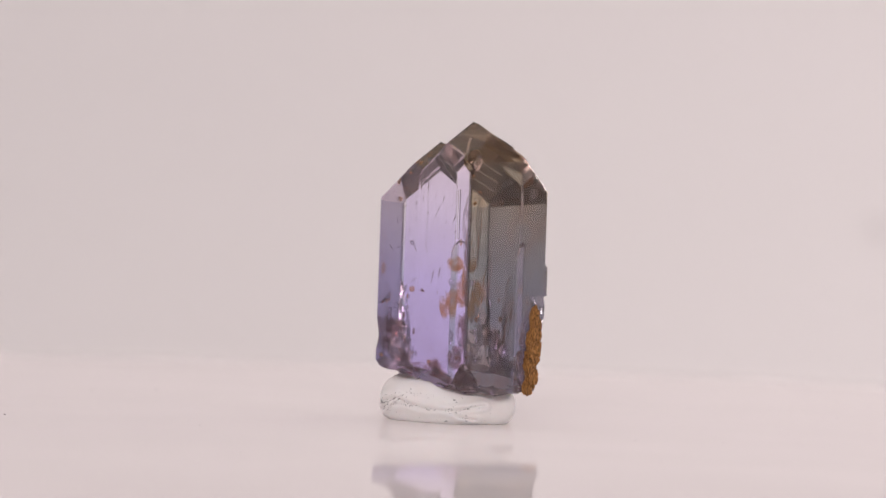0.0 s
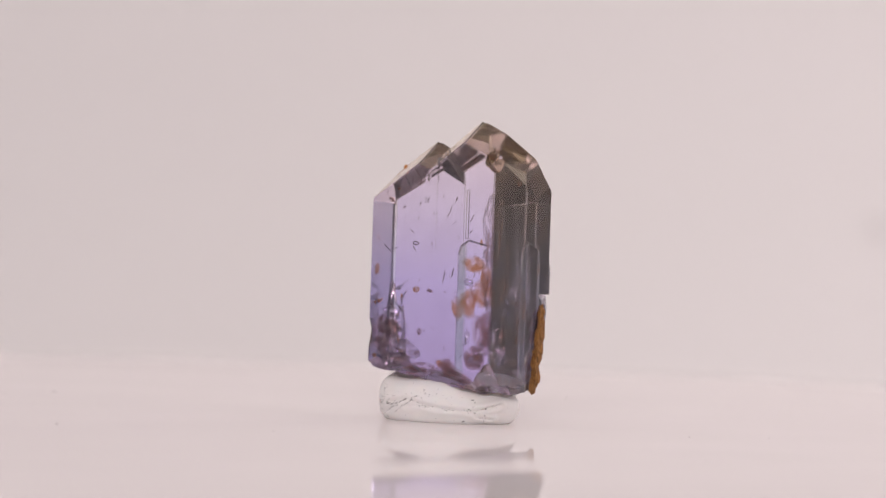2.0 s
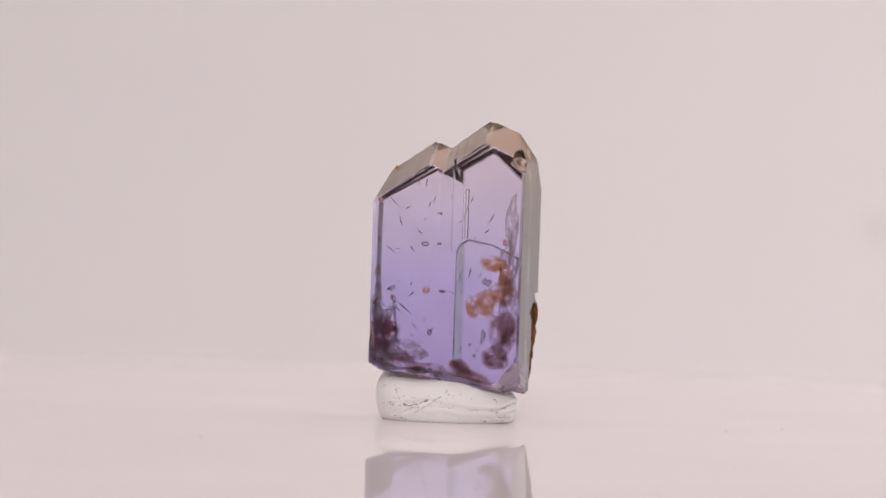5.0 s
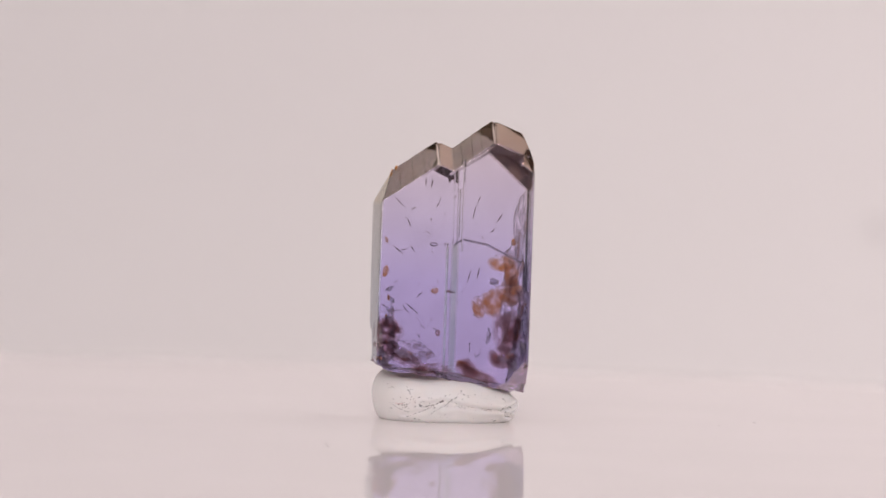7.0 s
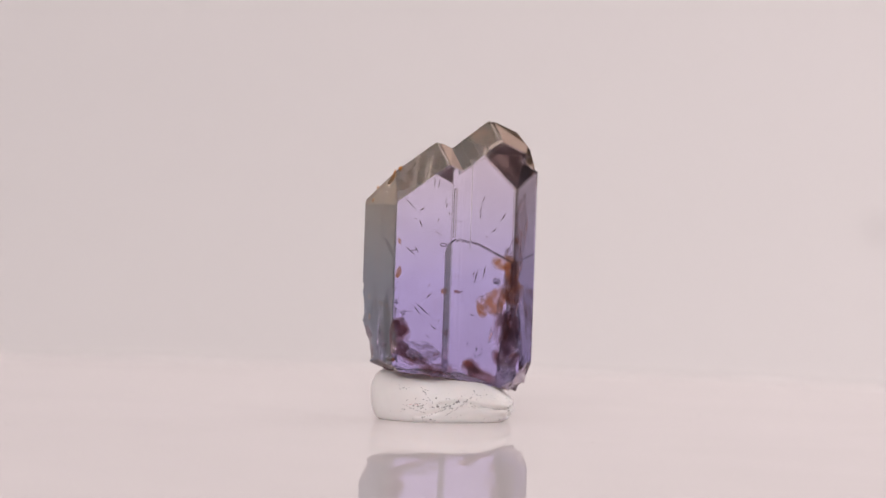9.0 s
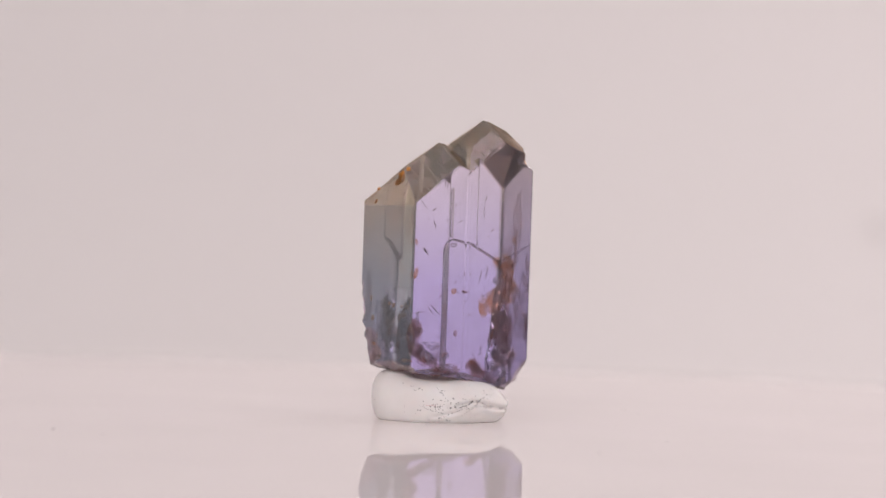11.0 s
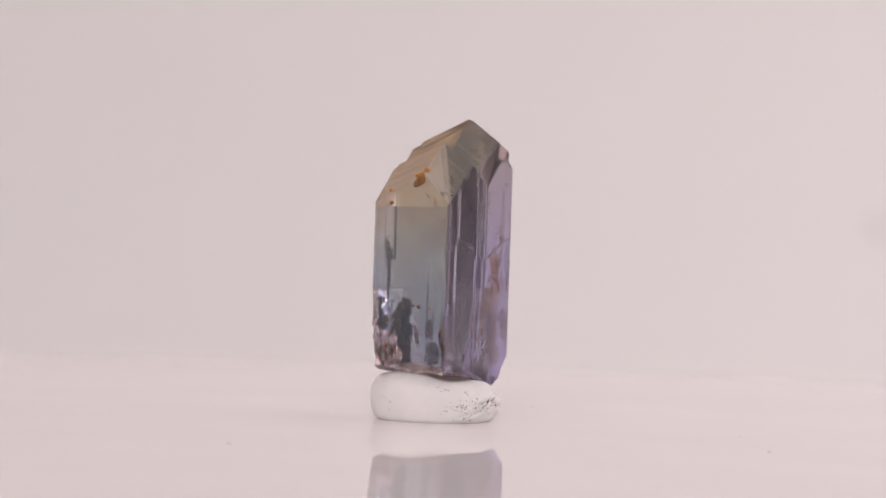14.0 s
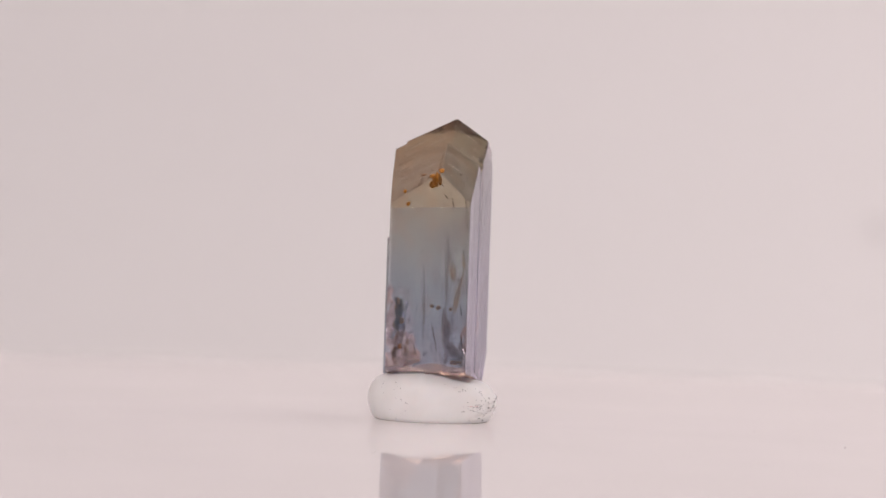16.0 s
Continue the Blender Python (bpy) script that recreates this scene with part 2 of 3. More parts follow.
def putty_point(a, s, grow=0.0):
    """a: angle round, s: 0 at the base's middle, 1 at the top's middle."""
    rim = 1 + 0.025 * math.sin(2 * a + 0.6) + 0.02 * math.sin(3 * a + 2.0) + 0.012 * math.sin(5 * a)
    ru, rw = 126 * rim, 114 * rim
    # flat middle of the base, rounded rim, flat middle of the top
    if s < 0.2:
        inset, h = 18 + (1 - s / 0.2) * 70, 0.0
    elif s < 0.8:
        th = -math.pi / 2 + math.pi * (s - 0.2) / 0.6
        inset, h = (18 if th < 0 else 34) * (1 - math.cos(th)), (1 + math.sin(th)) / 2
    else:
        inset, h = 34 + (s - 0.8) / 0.2 * 60, 1.0 + 0.13 * math.sin((s - 0.8) / 0.2 * math.pi / 2)
    u0, w0 = (ru - inset) * math.cos(a), (rw - inset) * math.sin(a)
    n = noise.noise(Vector((u0 / 50, w0 / 50, h * 1.3))) * 3 + noise.noise(Vector((u0 / 16, w0 / 16, h * 4))) * 0.5
    u, w = 3 + u0 * (1 + (n + grow) / 130), 14 + w0 * (1 + (n + grow) / 130)
    low = 11 * math.exp(-((a + 2.27) / 0.6) ** 2) + 4 * math.exp(-((a - 2.3) / 0.5) ** 2)
    rise = 4 * math.exp(-((a + 1.0) / 0.7) ** 2)
    u += 5 * math.exp(-((a + 2.27) / 0.6) ** 2)
    top = 62 - 0.145 * u0 + 3 * math.sin(w0 / 60) - low + rise
    return Vector((u + 3, w, -14.0 + (top + 14.4) * h)) * PX


def on_putty(dx, h, turn):
    """The point dx across and h (0 to 1) up the lump's side, as seen with the lump turned by so many degrees."""
    a = -math.acos(max(-0.99, min(0.99, dx / 124))) - radians(turn)
    a = (a + math.pi) % (2 * math.pi) - math.pi
    s = 0.2 + 0.6 * (math.asin(max(-1, min(1, 2 * h - 1))) + math.pi / 2) / math.pi
    return a, s


# folds (turn, depth, points) and dark veins (turn, half width, points), each point (across, up)
FOLDS = ((-49, 9.0, ((-118, 0.45), (-100, 0.56), (-70, 0.44), (-45, 0.40), (8, 0.37), (42, 0.50), (70, 0.62))),
         (-49, 6.5, ((12, 0.36), (26, 0.20), (56, 0.16))),
         (6, 6.0, ((2, 0.40), (36, 0.44), (66, 0.34), (92, 0.38))),
         (6, 4.5, ((-70, 0.16), (-44, 0.25), (-20, 0.40), (0, 0.56))))
VEINS = ((-49, 0.7, ((-110, 0.50), (-98, 0.56), (-72, 0.45), (-45, 0.40), (6, 0.37))), (-49, 0.8, ((10, 0.37), (20, 0.28), (30, 0.20), (54, 0.17))),
         (-49, 1.3, ((-118, 0.38), (-104, 0.52), (-92, 0.60), (-84, 0.66))), (-49, 0.6, ((22, 0.38), (45, 0.55), (60, 0.62))),
         (6, 1.5, ((-66, 0.12), (-46, 0.24), (-34, 0.31), (-20, 0.40), (-8, 0.50), (2, 0.58))), (6, 0.8, ((8, 0.41), (36, 0.43), (64, 0.34), (104, 0.40))),
         (6, 0.7, ((104, 0.40), (110, 0.55), (112, 0.70))), (6, 0.6, ((104, 0.3), (114, 0.42))), (48, 0.9, ((62, 0.20), (80, 0.38), (98, 0.62))),
         (48, 0.6, ((84, 0.46), (104, 0.40), (114, 0.36))), (-10, 0.9, ((-112, 0.40), (-98, 0.30), (-84, 0.24))))


def putty_blob():
    base = new("putty_blob")
    bm = bmesh.new()
    na, ns = 200, 72
    grooves = []
    for turn, depth, pts in FOLDS:
        line = [on_putty(dx, h, turn) for dx, h in pts]
        for (a0, s0), (a1, s1) in zip(line, line[1:]):
            for k in range(8):
                grooves.append((a0 + (a1 - a0) * k / 8, s0 + (s1 - s0) * k / 8, depth))
    grid = np.array(grooves)
    rings = []
    for j in range(1, ns):
        ring = []
        for k in range(na):
            a, sv = -math.pi + 2 * math.pi * k / na, j / ns
            away = ((grid[:, 0] - a) * 120) ** 2 + ((grid[:, 1] - sv) * 190) ** 2
            g = float(np.max(grid[:, 2] * np.exp(-away / 9.0))) - float(np.max(0.6 * grid[:, 2] * np.exp(-(np.sqrt(away) - 9) ** 2 / 30.0)))
            ring.append(bm.verts.new(putty_point(a, sv, -g)))
        rings.append(ring)
    for r, q in zip(rings, rings[1:]):
        for k in range(na):
            bm.faces.new((r[k], r[(k + 1) % na], q[(k + 1) % na], q[k]))
    bm.faces.new(rings[0])
    bm.faces.new(rings[-1])
    part("blob", bm, PUTTY, base, smooth=True)
    random.seed(5)

    def depth_at(a, sv):
        away = ((grid[:, 0] - a) * 120) ** 2 + ((grid[:, 1] - sv) * 190) ** 2
        return float(np.max(grid[:, 2] * np.exp(-away / 9.0))) - float(np.max(0.6 * grid[:, 2] * np.exp(-(np.sqrt(away) - 9) ** 2 / 30.0)))

    def patch(bm, a, sv, wa, ws):
        """A small uneven scab of colour that hugs the surface."""
        n = 7
        mid = bm.verts.new(putty_point(a, sv, 0.5 - depth_at(a, sv)))
        ring = []
        for k in range(n):
            t, q = 2 * math.pi * k / n, random.uniform(0.6, 1.2)
            a1, s1 = a + wa * q * math.cos(t), sv + ws * q * math.sin(t)
            ring.append(bm.verts.new(putty_point(a1, s1, -0.3 - depth_at(a1, s1))))
        for k in range(n):
            bm.faces.new((mid, ring[k], ring[(k + 1) % n]))

    for turn, half, pts in VEINS:
        bm = bmesh.new()
        line = [on_putty(dx, h, turn) for dx, h in pts]
        for (a0, s0), (a1, s1) in zip(line, line[1:]):
            n = max(2, int(math.hypot((a1 - a0) * 120, (s1 - s0) * 190) / 2.2))
            for k in range(n):
                if random.random() < 0.85:
                    w = half * random.uniform(0.5, 1.2)
                    patch(bm, a0 + (a1 - a0) * (k + random.random()) / n, s0 + (s1 - s0) * (k + 0.5) / n + random.uniform(-0.003, 0.003), w * 1.5 / 120, w / 190)
        part("crease_line", bm, CREASE, base, "dark grey line on the putty, mostly along a fold")
    # specks pressed into the side: turn, across, up, spread across and up, count, largest
    for turn, dx, h, sx, sh, count, size in ((6, -62, 0.40, 14, 0.08, 16, 1.9), (6, -48, 0.55, 12, 0.06, 6, 1.6), (6, -92, 0.74, 8, 0.05, 6, 1.8), (6, -84, 0.32, 12, 0.06, 5, 1.4),
                                             (6, 20, 0.72, 60, 0.10, 8, 1.3), (6, 30, 0.18, 70, 0.08, 7, 1.1), (-49, -105, 0.55, 8, 0.12, 10, 1.9), (-49, -72, 0.72, 10, 0.06, 4, 2.2),
                                             (-49, 14, 0.40, 8, 0.05, 6, 1.3), (-49, 40, 0.10, 70, 0.06, 6, 1.5), (-49, -20, 0.7, 60, 0.1, 6, 1.0), (48, 54, 0.46, 22, 0.10, 14, 1.8),
                                             (48, 20, 0.82, 12, 0.04, 4, 1.9), (48, -40, 0.2, 60, 0.15, 5, 1.0), (82, 76, 0.40, 14, 0.14, 12, 1.5), (82, -70, 0.60, 10, 0.12, 5, 1.2), (82, 40, 0.8, 12, 0.06, 4, 1.6)):
        bm = bmesh.new()
        for k in range(count):
            a, sv = on_putty(dx + random.gauss(0, sx * 0.6), max(0.06, min(0.93, h + random.gauss(0, sh * 0.7))), turn)
            w = size * random.uniform(0.35, 1.0)
            patch(bm, a, sv, w * random.uniform(0.8, 1.6) / 120, w * random.uniform(0.6, 1.1) / 190)
        part("speck_cluster", bm, SPECK, base, "dark specks of dirt pressed into the putty")
    bm = bmesh.new()
    for dx in (-82, -79, -76, -73, -70):
        a, sv = on_putty(dx, 0.42 + 0.001 * (dx + 76), 6)
        patch(bm, a, sv, 2.4 / 120, 0.6 / 190)
    part("fibre", bm, PINK, base, "short pink fibre stuck to the putty")
    return tagged(base, "squashed lump of white mounting putty with grey specks", "putty")


PUTTY_BLOB = putty_blob()


# ---- crystal ----
def cut(bm, co, no):
    bmesh.ops.bisect_plane(bm, geom=bm.verts[:] + bm.edges[:] + bm.faces[:], plane_co=Vector(co), plane_no=Vector(no).normalized(), clear_outer=True, dist=1e-4)
    edges = [e for e in bm.edges if e.is_boundary]
    if edges:
        bmesh.ops.holes_fill(bm, edges=edges, sides=0)


def slope(u, v, z, du, dv):
    """A cut through (u, v, z) above which the stone ends; it rises du and dv per unit along u and v."""
    return (u, -v, z), (-du, dv, 1)


def prism(corners, planes, worn=0.0):
    """Upright prism over corners (u, v), cut by planes."""
    bm = bmesh.new()
    lo = [bm.verts.new((u, -v, -60)) for u, v in corners]
    hi = [bm.verts.new((u, -v, 640)) for u, v in corners]
    n = len(corners)
    bm.faces.new(lo)
    bm.faces.new(hi)
    for k in range(n):
        bm.faces.new((lo[k], lo[(k + 1) % n], hi[(k + 1) % n], hi[k]))
    bmesh.ops.recalc_face_normals(bm, faces=bm.faces[:])
    for co, no in planes:
        cut(bm, co, no)
    if worn:
        bmesh.ops.dissolve_degenerate(bm, dist=0.5, edges=bm.edges[:])
        bmesh.ops.bevel(bm, geom=bm.edges[:], offset=worn, segments=2, affect="EDGES", clamp_overlap=True)
    return bm


def rough_block(lo, hi, steps, amp, seed, side, tilt=(0.0, 0.0)):
    """A block whose one side is an uneven broken surface. side: "top", or "x" for the side at lo.x."""
    bm = bmesh.new()
    box(bm, lo, hi)
    bmesh.ops.subdivide_edges(bm, edges=bm.edges[:], cuts=steps, use_grid_fill=True)
    for v in bm.verts:
        q = v.co.copy()
        d = (noise.noise(q / 40 + Vector((seed, 0, 0))) + 0.4 * noise.noise(q / 14 + Vector((0, seed, 0))) + 0.7 * abs(noise.noise(q / 26 + Vector((0, 0, seed))))) * amp
        if side == "x" and q.x < lo[0] + 1e-3:
            v.co.x -= d
        if side == "top":
            if q.z > hi[2] - 1e-3:
                v.co.z += d
            v.co.z += tilt[0] * q.x + tilt[1] * q.y
    bmesh.ops.triangulate(bm, faces=bm.faces[:])
    return bm


def combine(target, bm, op):
    """Union or difference of an object with a mesh, applied at once."""
    tool = finish("tool", bm, VIOLET)
    mod = target.modifiers.new("join", "BOOLEAN")
    mod.operation, mod.solver, mod.object = op, "EXACT", tool
    dg = bpy.context.evaluated_depsgraph_get()
    me = bpy.data.meshes.new_from_object(target.evaluated_get(dg))
    target.modifiers.clear()
    target.data = me
    bpy.data.objects.remove(tool)


def chip(at, size, turn, amp, seed):
    """A rounded, uneven bite to take out of the stone."""
    bm = bmesh.new()
    bmesh.ops.create_icosphere(bm, subdivisions=3 if max(size) > 10 else 1, radius=1)
    for v in bm.verts:
        q = Vector([c * k for c, k in zip(v.co, size)])
        v.co = q + noise.noise_vector(q / 24 + Vector((seed, seed, 0))) * amp + noise.noise_vector(q / 9 + Vector((0, seed, 0))) * amp * 0.3
    bm.transform(pose(*at, *turn))
    return bm


def wedge(at, normal, half, amp, seed, steps=27):
    """A broken-off piece: all that lies outward of a rough face through at, within half = (along, up)."""
    bm = rough_block((0, -half[0], -half[1]), (90, half[0], half[1]), steps, amp, seed, "x")
    bm.transform(Matrix.Translation(at) @ Vector(normal).to_track_quat("X", "Z").to_matrix().to_4x4())
    return bm


def crystal():
    base = new("crystal")

    def tip(u, v, z, left, right, lift=0.0):
        z += lift
        return [slope(u, v, z, left, -0.68), slope(u, v, z, left, 0.495), slope(u, v, z, right, -0.68), slope(u, v, z, right, 0.56)]

    a = prism([(-4, 50), (-3, 57.6), (6, 59.4), (146.5, 59.5), (148.5, 57), (148.5, -110), (145, -113), (22, -100.6), (18, -90)],
              tip(81, 3, 519.6, 0.665, -0.41) + [slope(148.5, 0, 450, -2.6, 0), slope(148.5, -70, 445, -0.8, 1.15), slope(81, 3, 517, 0, 0)], 2.4)
    b = prism([(-119, 58.5), (-4, 58.5), (5, 56.8), (24, -90), (23, -100.2), (-120, -83.5), (-124, -79), (-121.5, 56)],
              tip(-18, 1, 479.2, 0.64, -0.42) + [slope(-121, 0, 372, 2.6, 0), slope(-18, 1, 477, 0, 0)], 2.2)
    c = prism([(12, -80), (146, -80), (147.6, -114), (143, -120.5), (27, -108.5), (13, -101.4)], [slope(50, -110, 303, -0.16, 0.25), slope(24, -110, 299, 0.7, 0.25), slope(17, -110, 291, 2.2, 0.25), slope(90, -110, 293, -0.45, 0.25)], 1.2)
    body = finish("body", a, VIOLET, base)
    combine(body, b, "UNION")
    combine(body, c, "UNION")
    # raised growth ribs along the prism
    for u0, u1, v, low, top in ((-6, 8, 59.3, 0, 424), (20, 26, 59.9, 290, 446)):
        rib = prism([(u0, 50), (u0, 58.3), (u0 + (u1 - u0) * 0.4, v), (u1 - (u1 - u0) * 0.4, v), (u1, 58.8), (u1, 50)], [slope(0, 60, top, 0.3, 0), ((0, 0, low), (0, 0, -1))])
        combine(body, rib, "UNION")
    for u0, u1, deep, low, top in ((26, 33, 1.5, 310, 390),):
        wall = lambda u: (-100.6 - (u - 22) * 0.1) if u > 22 else (-83.5 - (u + 120) * 0.1168)
        rib = prism([(u0, -78), (u1, -78), (u1, wall(u1) - 0.2), (u1 - 2, wall(u1) - deep), (u0 + 2, wall(u0) - deep), (u0, wall(u0) - 0.2)], [slope(0, 0, top, 0.2, 0), ((0, 0, low), (0, 0, -1))])
        combine(body, rib, "UNION")
    # growth terraces on the slopes of both tips
    small, tall = (-18, 1, 479.2, 0.64, -0.42), (81, 3, 519.6, 0.665, -0.41)
    for ends, (u, v, z, left, right), lift in (((-88, -21), small, 1.1), ((-66, -22), small, 2.3), ((-46, -23), small, 3.4), ((20, 77), tall, 1.2), ((38, 76), tall, 2.4), ((54, 75), tall, 3.6)):
        step = prism([(ends[0], 58), (ends[1], 58), (ends[1], -86), (ends[0], -81)],
                     tip(u, v, z, left, right, lift) + [slope(-119.5, 0, 372, 2.6, 0), slope(148, 0, 447, -2.6, 0), ((0, 0, 330), (0, 0, -1))])
        combine(body, step, "UNION")
    # broken foot, chips at the lower corners
    combine(body, rough_block((-220, -220, -160), (220, 220, 62), 31, 8, 1.3, "top", (-0.155, 0.03)), "DIFFERENCE")
    for piece in (((-109, 50, 60), (-0.88, 0.42, -0.15), (110, 175), 13, 4.1), ((130.8, 111.9, 116), (0.951, 0.309, -0.11), (66, 100), 7, 2.7),
                  ((104.5, -66, 65), (0.50, -0.67, -0.54), (120, 70), 6, 9.2)):
        combine(body, wedge(*piece), "DIFFERENCE")
    for bite in (((-138, -30, 64), (34, 96, 34), (0, 40, 0), 8, 7.7), ((-126, -62, 132), (14, 12, 34), (0, 0, 0), 5, 3.9),
                 ((150, -54, 36), (36, 62, 20), (0, 32, 0), 7, 5.5), ((151, -66, 454), (20, 32, 24), (0, 20, 30), 10, 8.2)):
        combine(body, chip(*bite), "DIFFERENCE")
    # small nicks along the long edges
    random.seed(33)
    for u, v, lo, hi, count in ((-121, 58.5, 130, 360, 9), (148, 59, 130, 420, 6), (-123, -82, 250, 350, 3), (148, -112, 230, 380, 4)):
        for k in range(count):
            r = random.uniform(1.6, 3.6)
            at = (u + random.uniform(0.6, 1.6) * (1 if u > 0 else -1), -(v + random.uniform(0.6, 1.6) * (1 if v > 0 else -1)), lo + (hi - lo) * (k + random.random()) / count)
            combine(body, chip(at, (r, r, r * random.uniform(1.2, 2.4)), (0, 0, 0), 0.9, k * 1.9 + u), "DIFFERENCE")
    me = body.data
    me.transform(Matrix.Scale(PX, 4))
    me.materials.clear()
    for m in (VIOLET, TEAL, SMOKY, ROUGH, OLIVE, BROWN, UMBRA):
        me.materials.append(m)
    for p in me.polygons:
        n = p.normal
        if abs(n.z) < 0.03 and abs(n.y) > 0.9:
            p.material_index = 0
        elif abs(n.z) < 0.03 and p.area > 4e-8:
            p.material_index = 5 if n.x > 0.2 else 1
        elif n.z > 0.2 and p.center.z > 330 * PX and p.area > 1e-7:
            # end slopes tinted lighter, rear slopes darker, as the inner reflections look there
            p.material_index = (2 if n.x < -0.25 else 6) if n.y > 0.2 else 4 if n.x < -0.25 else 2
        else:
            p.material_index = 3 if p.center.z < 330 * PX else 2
    return base, body


CRYSTAL, BODY = crystal()
BODY["label"] = "clear violet body, grey-blue through its narrow sides"
tagged(CRYSTAL, "translucent violet twinned crystal with smoky tips, on putty", "crystal")


# ---- what the stone holds: rusty veils, needles, crust ----
def veil_material(name, tint, grain):
    """A thin stain that colours the light passing through it."""
    m, nt, b = material(name)
    co = coords(nt)
    n = node(nt, "ShaderNodeTexNoise", Scale=grain, Detail=7.0, Roughness=0.6)
    info = nt.nodes.new("ShaderNodeObjectInfo")
    shift = nt.nodes.new("ShaderNodeVectorMath")
    shift.operation = "MULTIPLY_ADD"
    shift.inputs[1].default_value = (9, 7, 5)
    nt.links.new(info.outputs["Random"], shift.inputs[0])
    nt.links.new(co, shift.inputs[2])
    nt.links.new(shift.outputs[0], n.inputs[0])
    ln = nt.nodes.new("ShaderNodeVectorMath")
    ln.operation = "LENGTH"
    nt.links.new(co, ln.inputs[0])
    edge = node(nt, "ShaderNodeMapRange")
    edge.inputs["From Min"].default_value, edge.inputs["From Max"].default_value = 0.85, 0.5
    nt.links.new(ln.outputs["Value"], edge.inputs[0])
    k = nt.nodes.new("ShaderNodeMath")
    k.operation = "MULTIPLY"
    patch = ramp(nt, n.outputs[0], [(0.36, (0.1, 0.1, 0.1)), (0.60, (1, 1, 1))])
    nt.links.new(edge.outputs[0], k.inputs[0])
    nt.links.new(patch.outputs[0], k.inputs[1])
    clear = nt.nodes.new("ShaderNodeBsdfTransparent")
    nt.links.new(mix_colour(nt, k.outputs[0], (1.0, 1.0, 1.0), tint), clear.inputs[0])
    nt.links.new(clear.outputs[0], nt.nodes["Material Output"].inputs[0])
    nt.nodes.remove(b)
    return m


RUST = veil_material("rusty_veil", (0.80, 0.53, 0.27), 1.9)
UMBER = veil_material("dark_brown_veil", (0.50, 0.31, 0.25), 1.6)


def film_material(name, colour, weight, gloss):
    """A thin parting inside the stone that catches a little light and lets the rest pass."""
    m, nt, b = material(name)
    n = node(nt, "ShaderNodeTexNoise", Scale=2.4, Detail=6.0, Roughness=0.65)
    nt.links.new(coords(nt), n.inputs[0])
    k = ramp(nt, n.outputs[0], [(0.38, (0.0, 0.0, 0.0)), (0.62, (weight, weight, weight))])
    b.inputs["Base Color"].default_value = (*colour, 1)
    b.inputs["Roughness"].default_value = gloss
    clear = nt.nodes.new("ShaderNodeBsdfTransparent")
    both = nt.nodes.new("ShaderNodeMixShader")
    nt.links.new(k.outputs[0], both.inputs[0])
    nt.links.new(clear.outputs[0], both.inputs[1])
    nt.links.new(b.outputs[0], both.inputs[2])
    nt.links.new(both.outputs[0], nt.nodes["Material Output"].inputs[0])
    return m


FRACTURE = film_material("silvery_fracture", (0.85, 0.82, 0.85), 0.8, 0.12)
FRACTURE.node_tree.nodes["Principled BSDF"].inputs["Metallic"].default_value = 0.8
HAZE = film_material("milky_haze", (0.62, 0.42, 0.32), 0.45, 0.8)
NEEDLE = plain_material("dark_inclusion", (0.10, 0.065, 0.06), 0.6, 3000.0, 0.4)
DUSTY = plain_material("grey_dust", (0.20, 0.19, 0.19), 0.9, 3000.0, 0.3)
CRUST = plain_material("ochre_crust", (0.29, 0.14, 0.045), 0.9, 3.6, 0.85, 1.0, 9e-5, 0.2)
OCHRE = plain_material("orange_iron_stain", (0.52, 0.22, 0.045), 0.8, 2.6, 0.6, 0.6, 4e-5, 0.3)


def flake_mesh(seed):
    """Unit sheet of uneven outline, thin and a little bent, upright along x and z."""
    bm = bmesh.new()
    n = 26
    rows = []
    for side in (1, -1):
        for r in (0.5, 1.0):
            ring = []
            for k in range(n):
                a = 2 * math.pi * k / n
                q = r * (0.8 + 0.35 * noise.noise(Vector((math.cos(a) * 1.6 + seed, math.sin(a) * 1.6, seed))) + 0.12 * noise.noise(Vector((math.cos(a) * 6, math.sin(a) * 6, seed))))
                bend = 0.12 * noise.noise(Vector((q * math.cos(a), q * math.sin(a), seed * 3)))
                ring.append(bm.verts.new((q * math.cos(a), bend + side * (0.03 if r < 1 else 0.008), q * math.sin(a))))
            rows.append(ring)
    a0, a1, b0, b1 = rows
    for r, q in ((a0, a1), (a1, b1), (b1, b0)):
        for k in range(n):
            bm.faces.new((r[k], r[(k + 1) % n], q[(k + 1) % n], q[k]))
    bm.faces.new(a0)
    bm.faces.new(b0)
    return bm


def set_in(ob, u, v, z, turn, size):
    ob.matrix_basis = pose(u * PX, -v * PX, z * PX, *turn) @ Matrix.Diagonal((*(Vector(size) * PX), 1))
    return ob


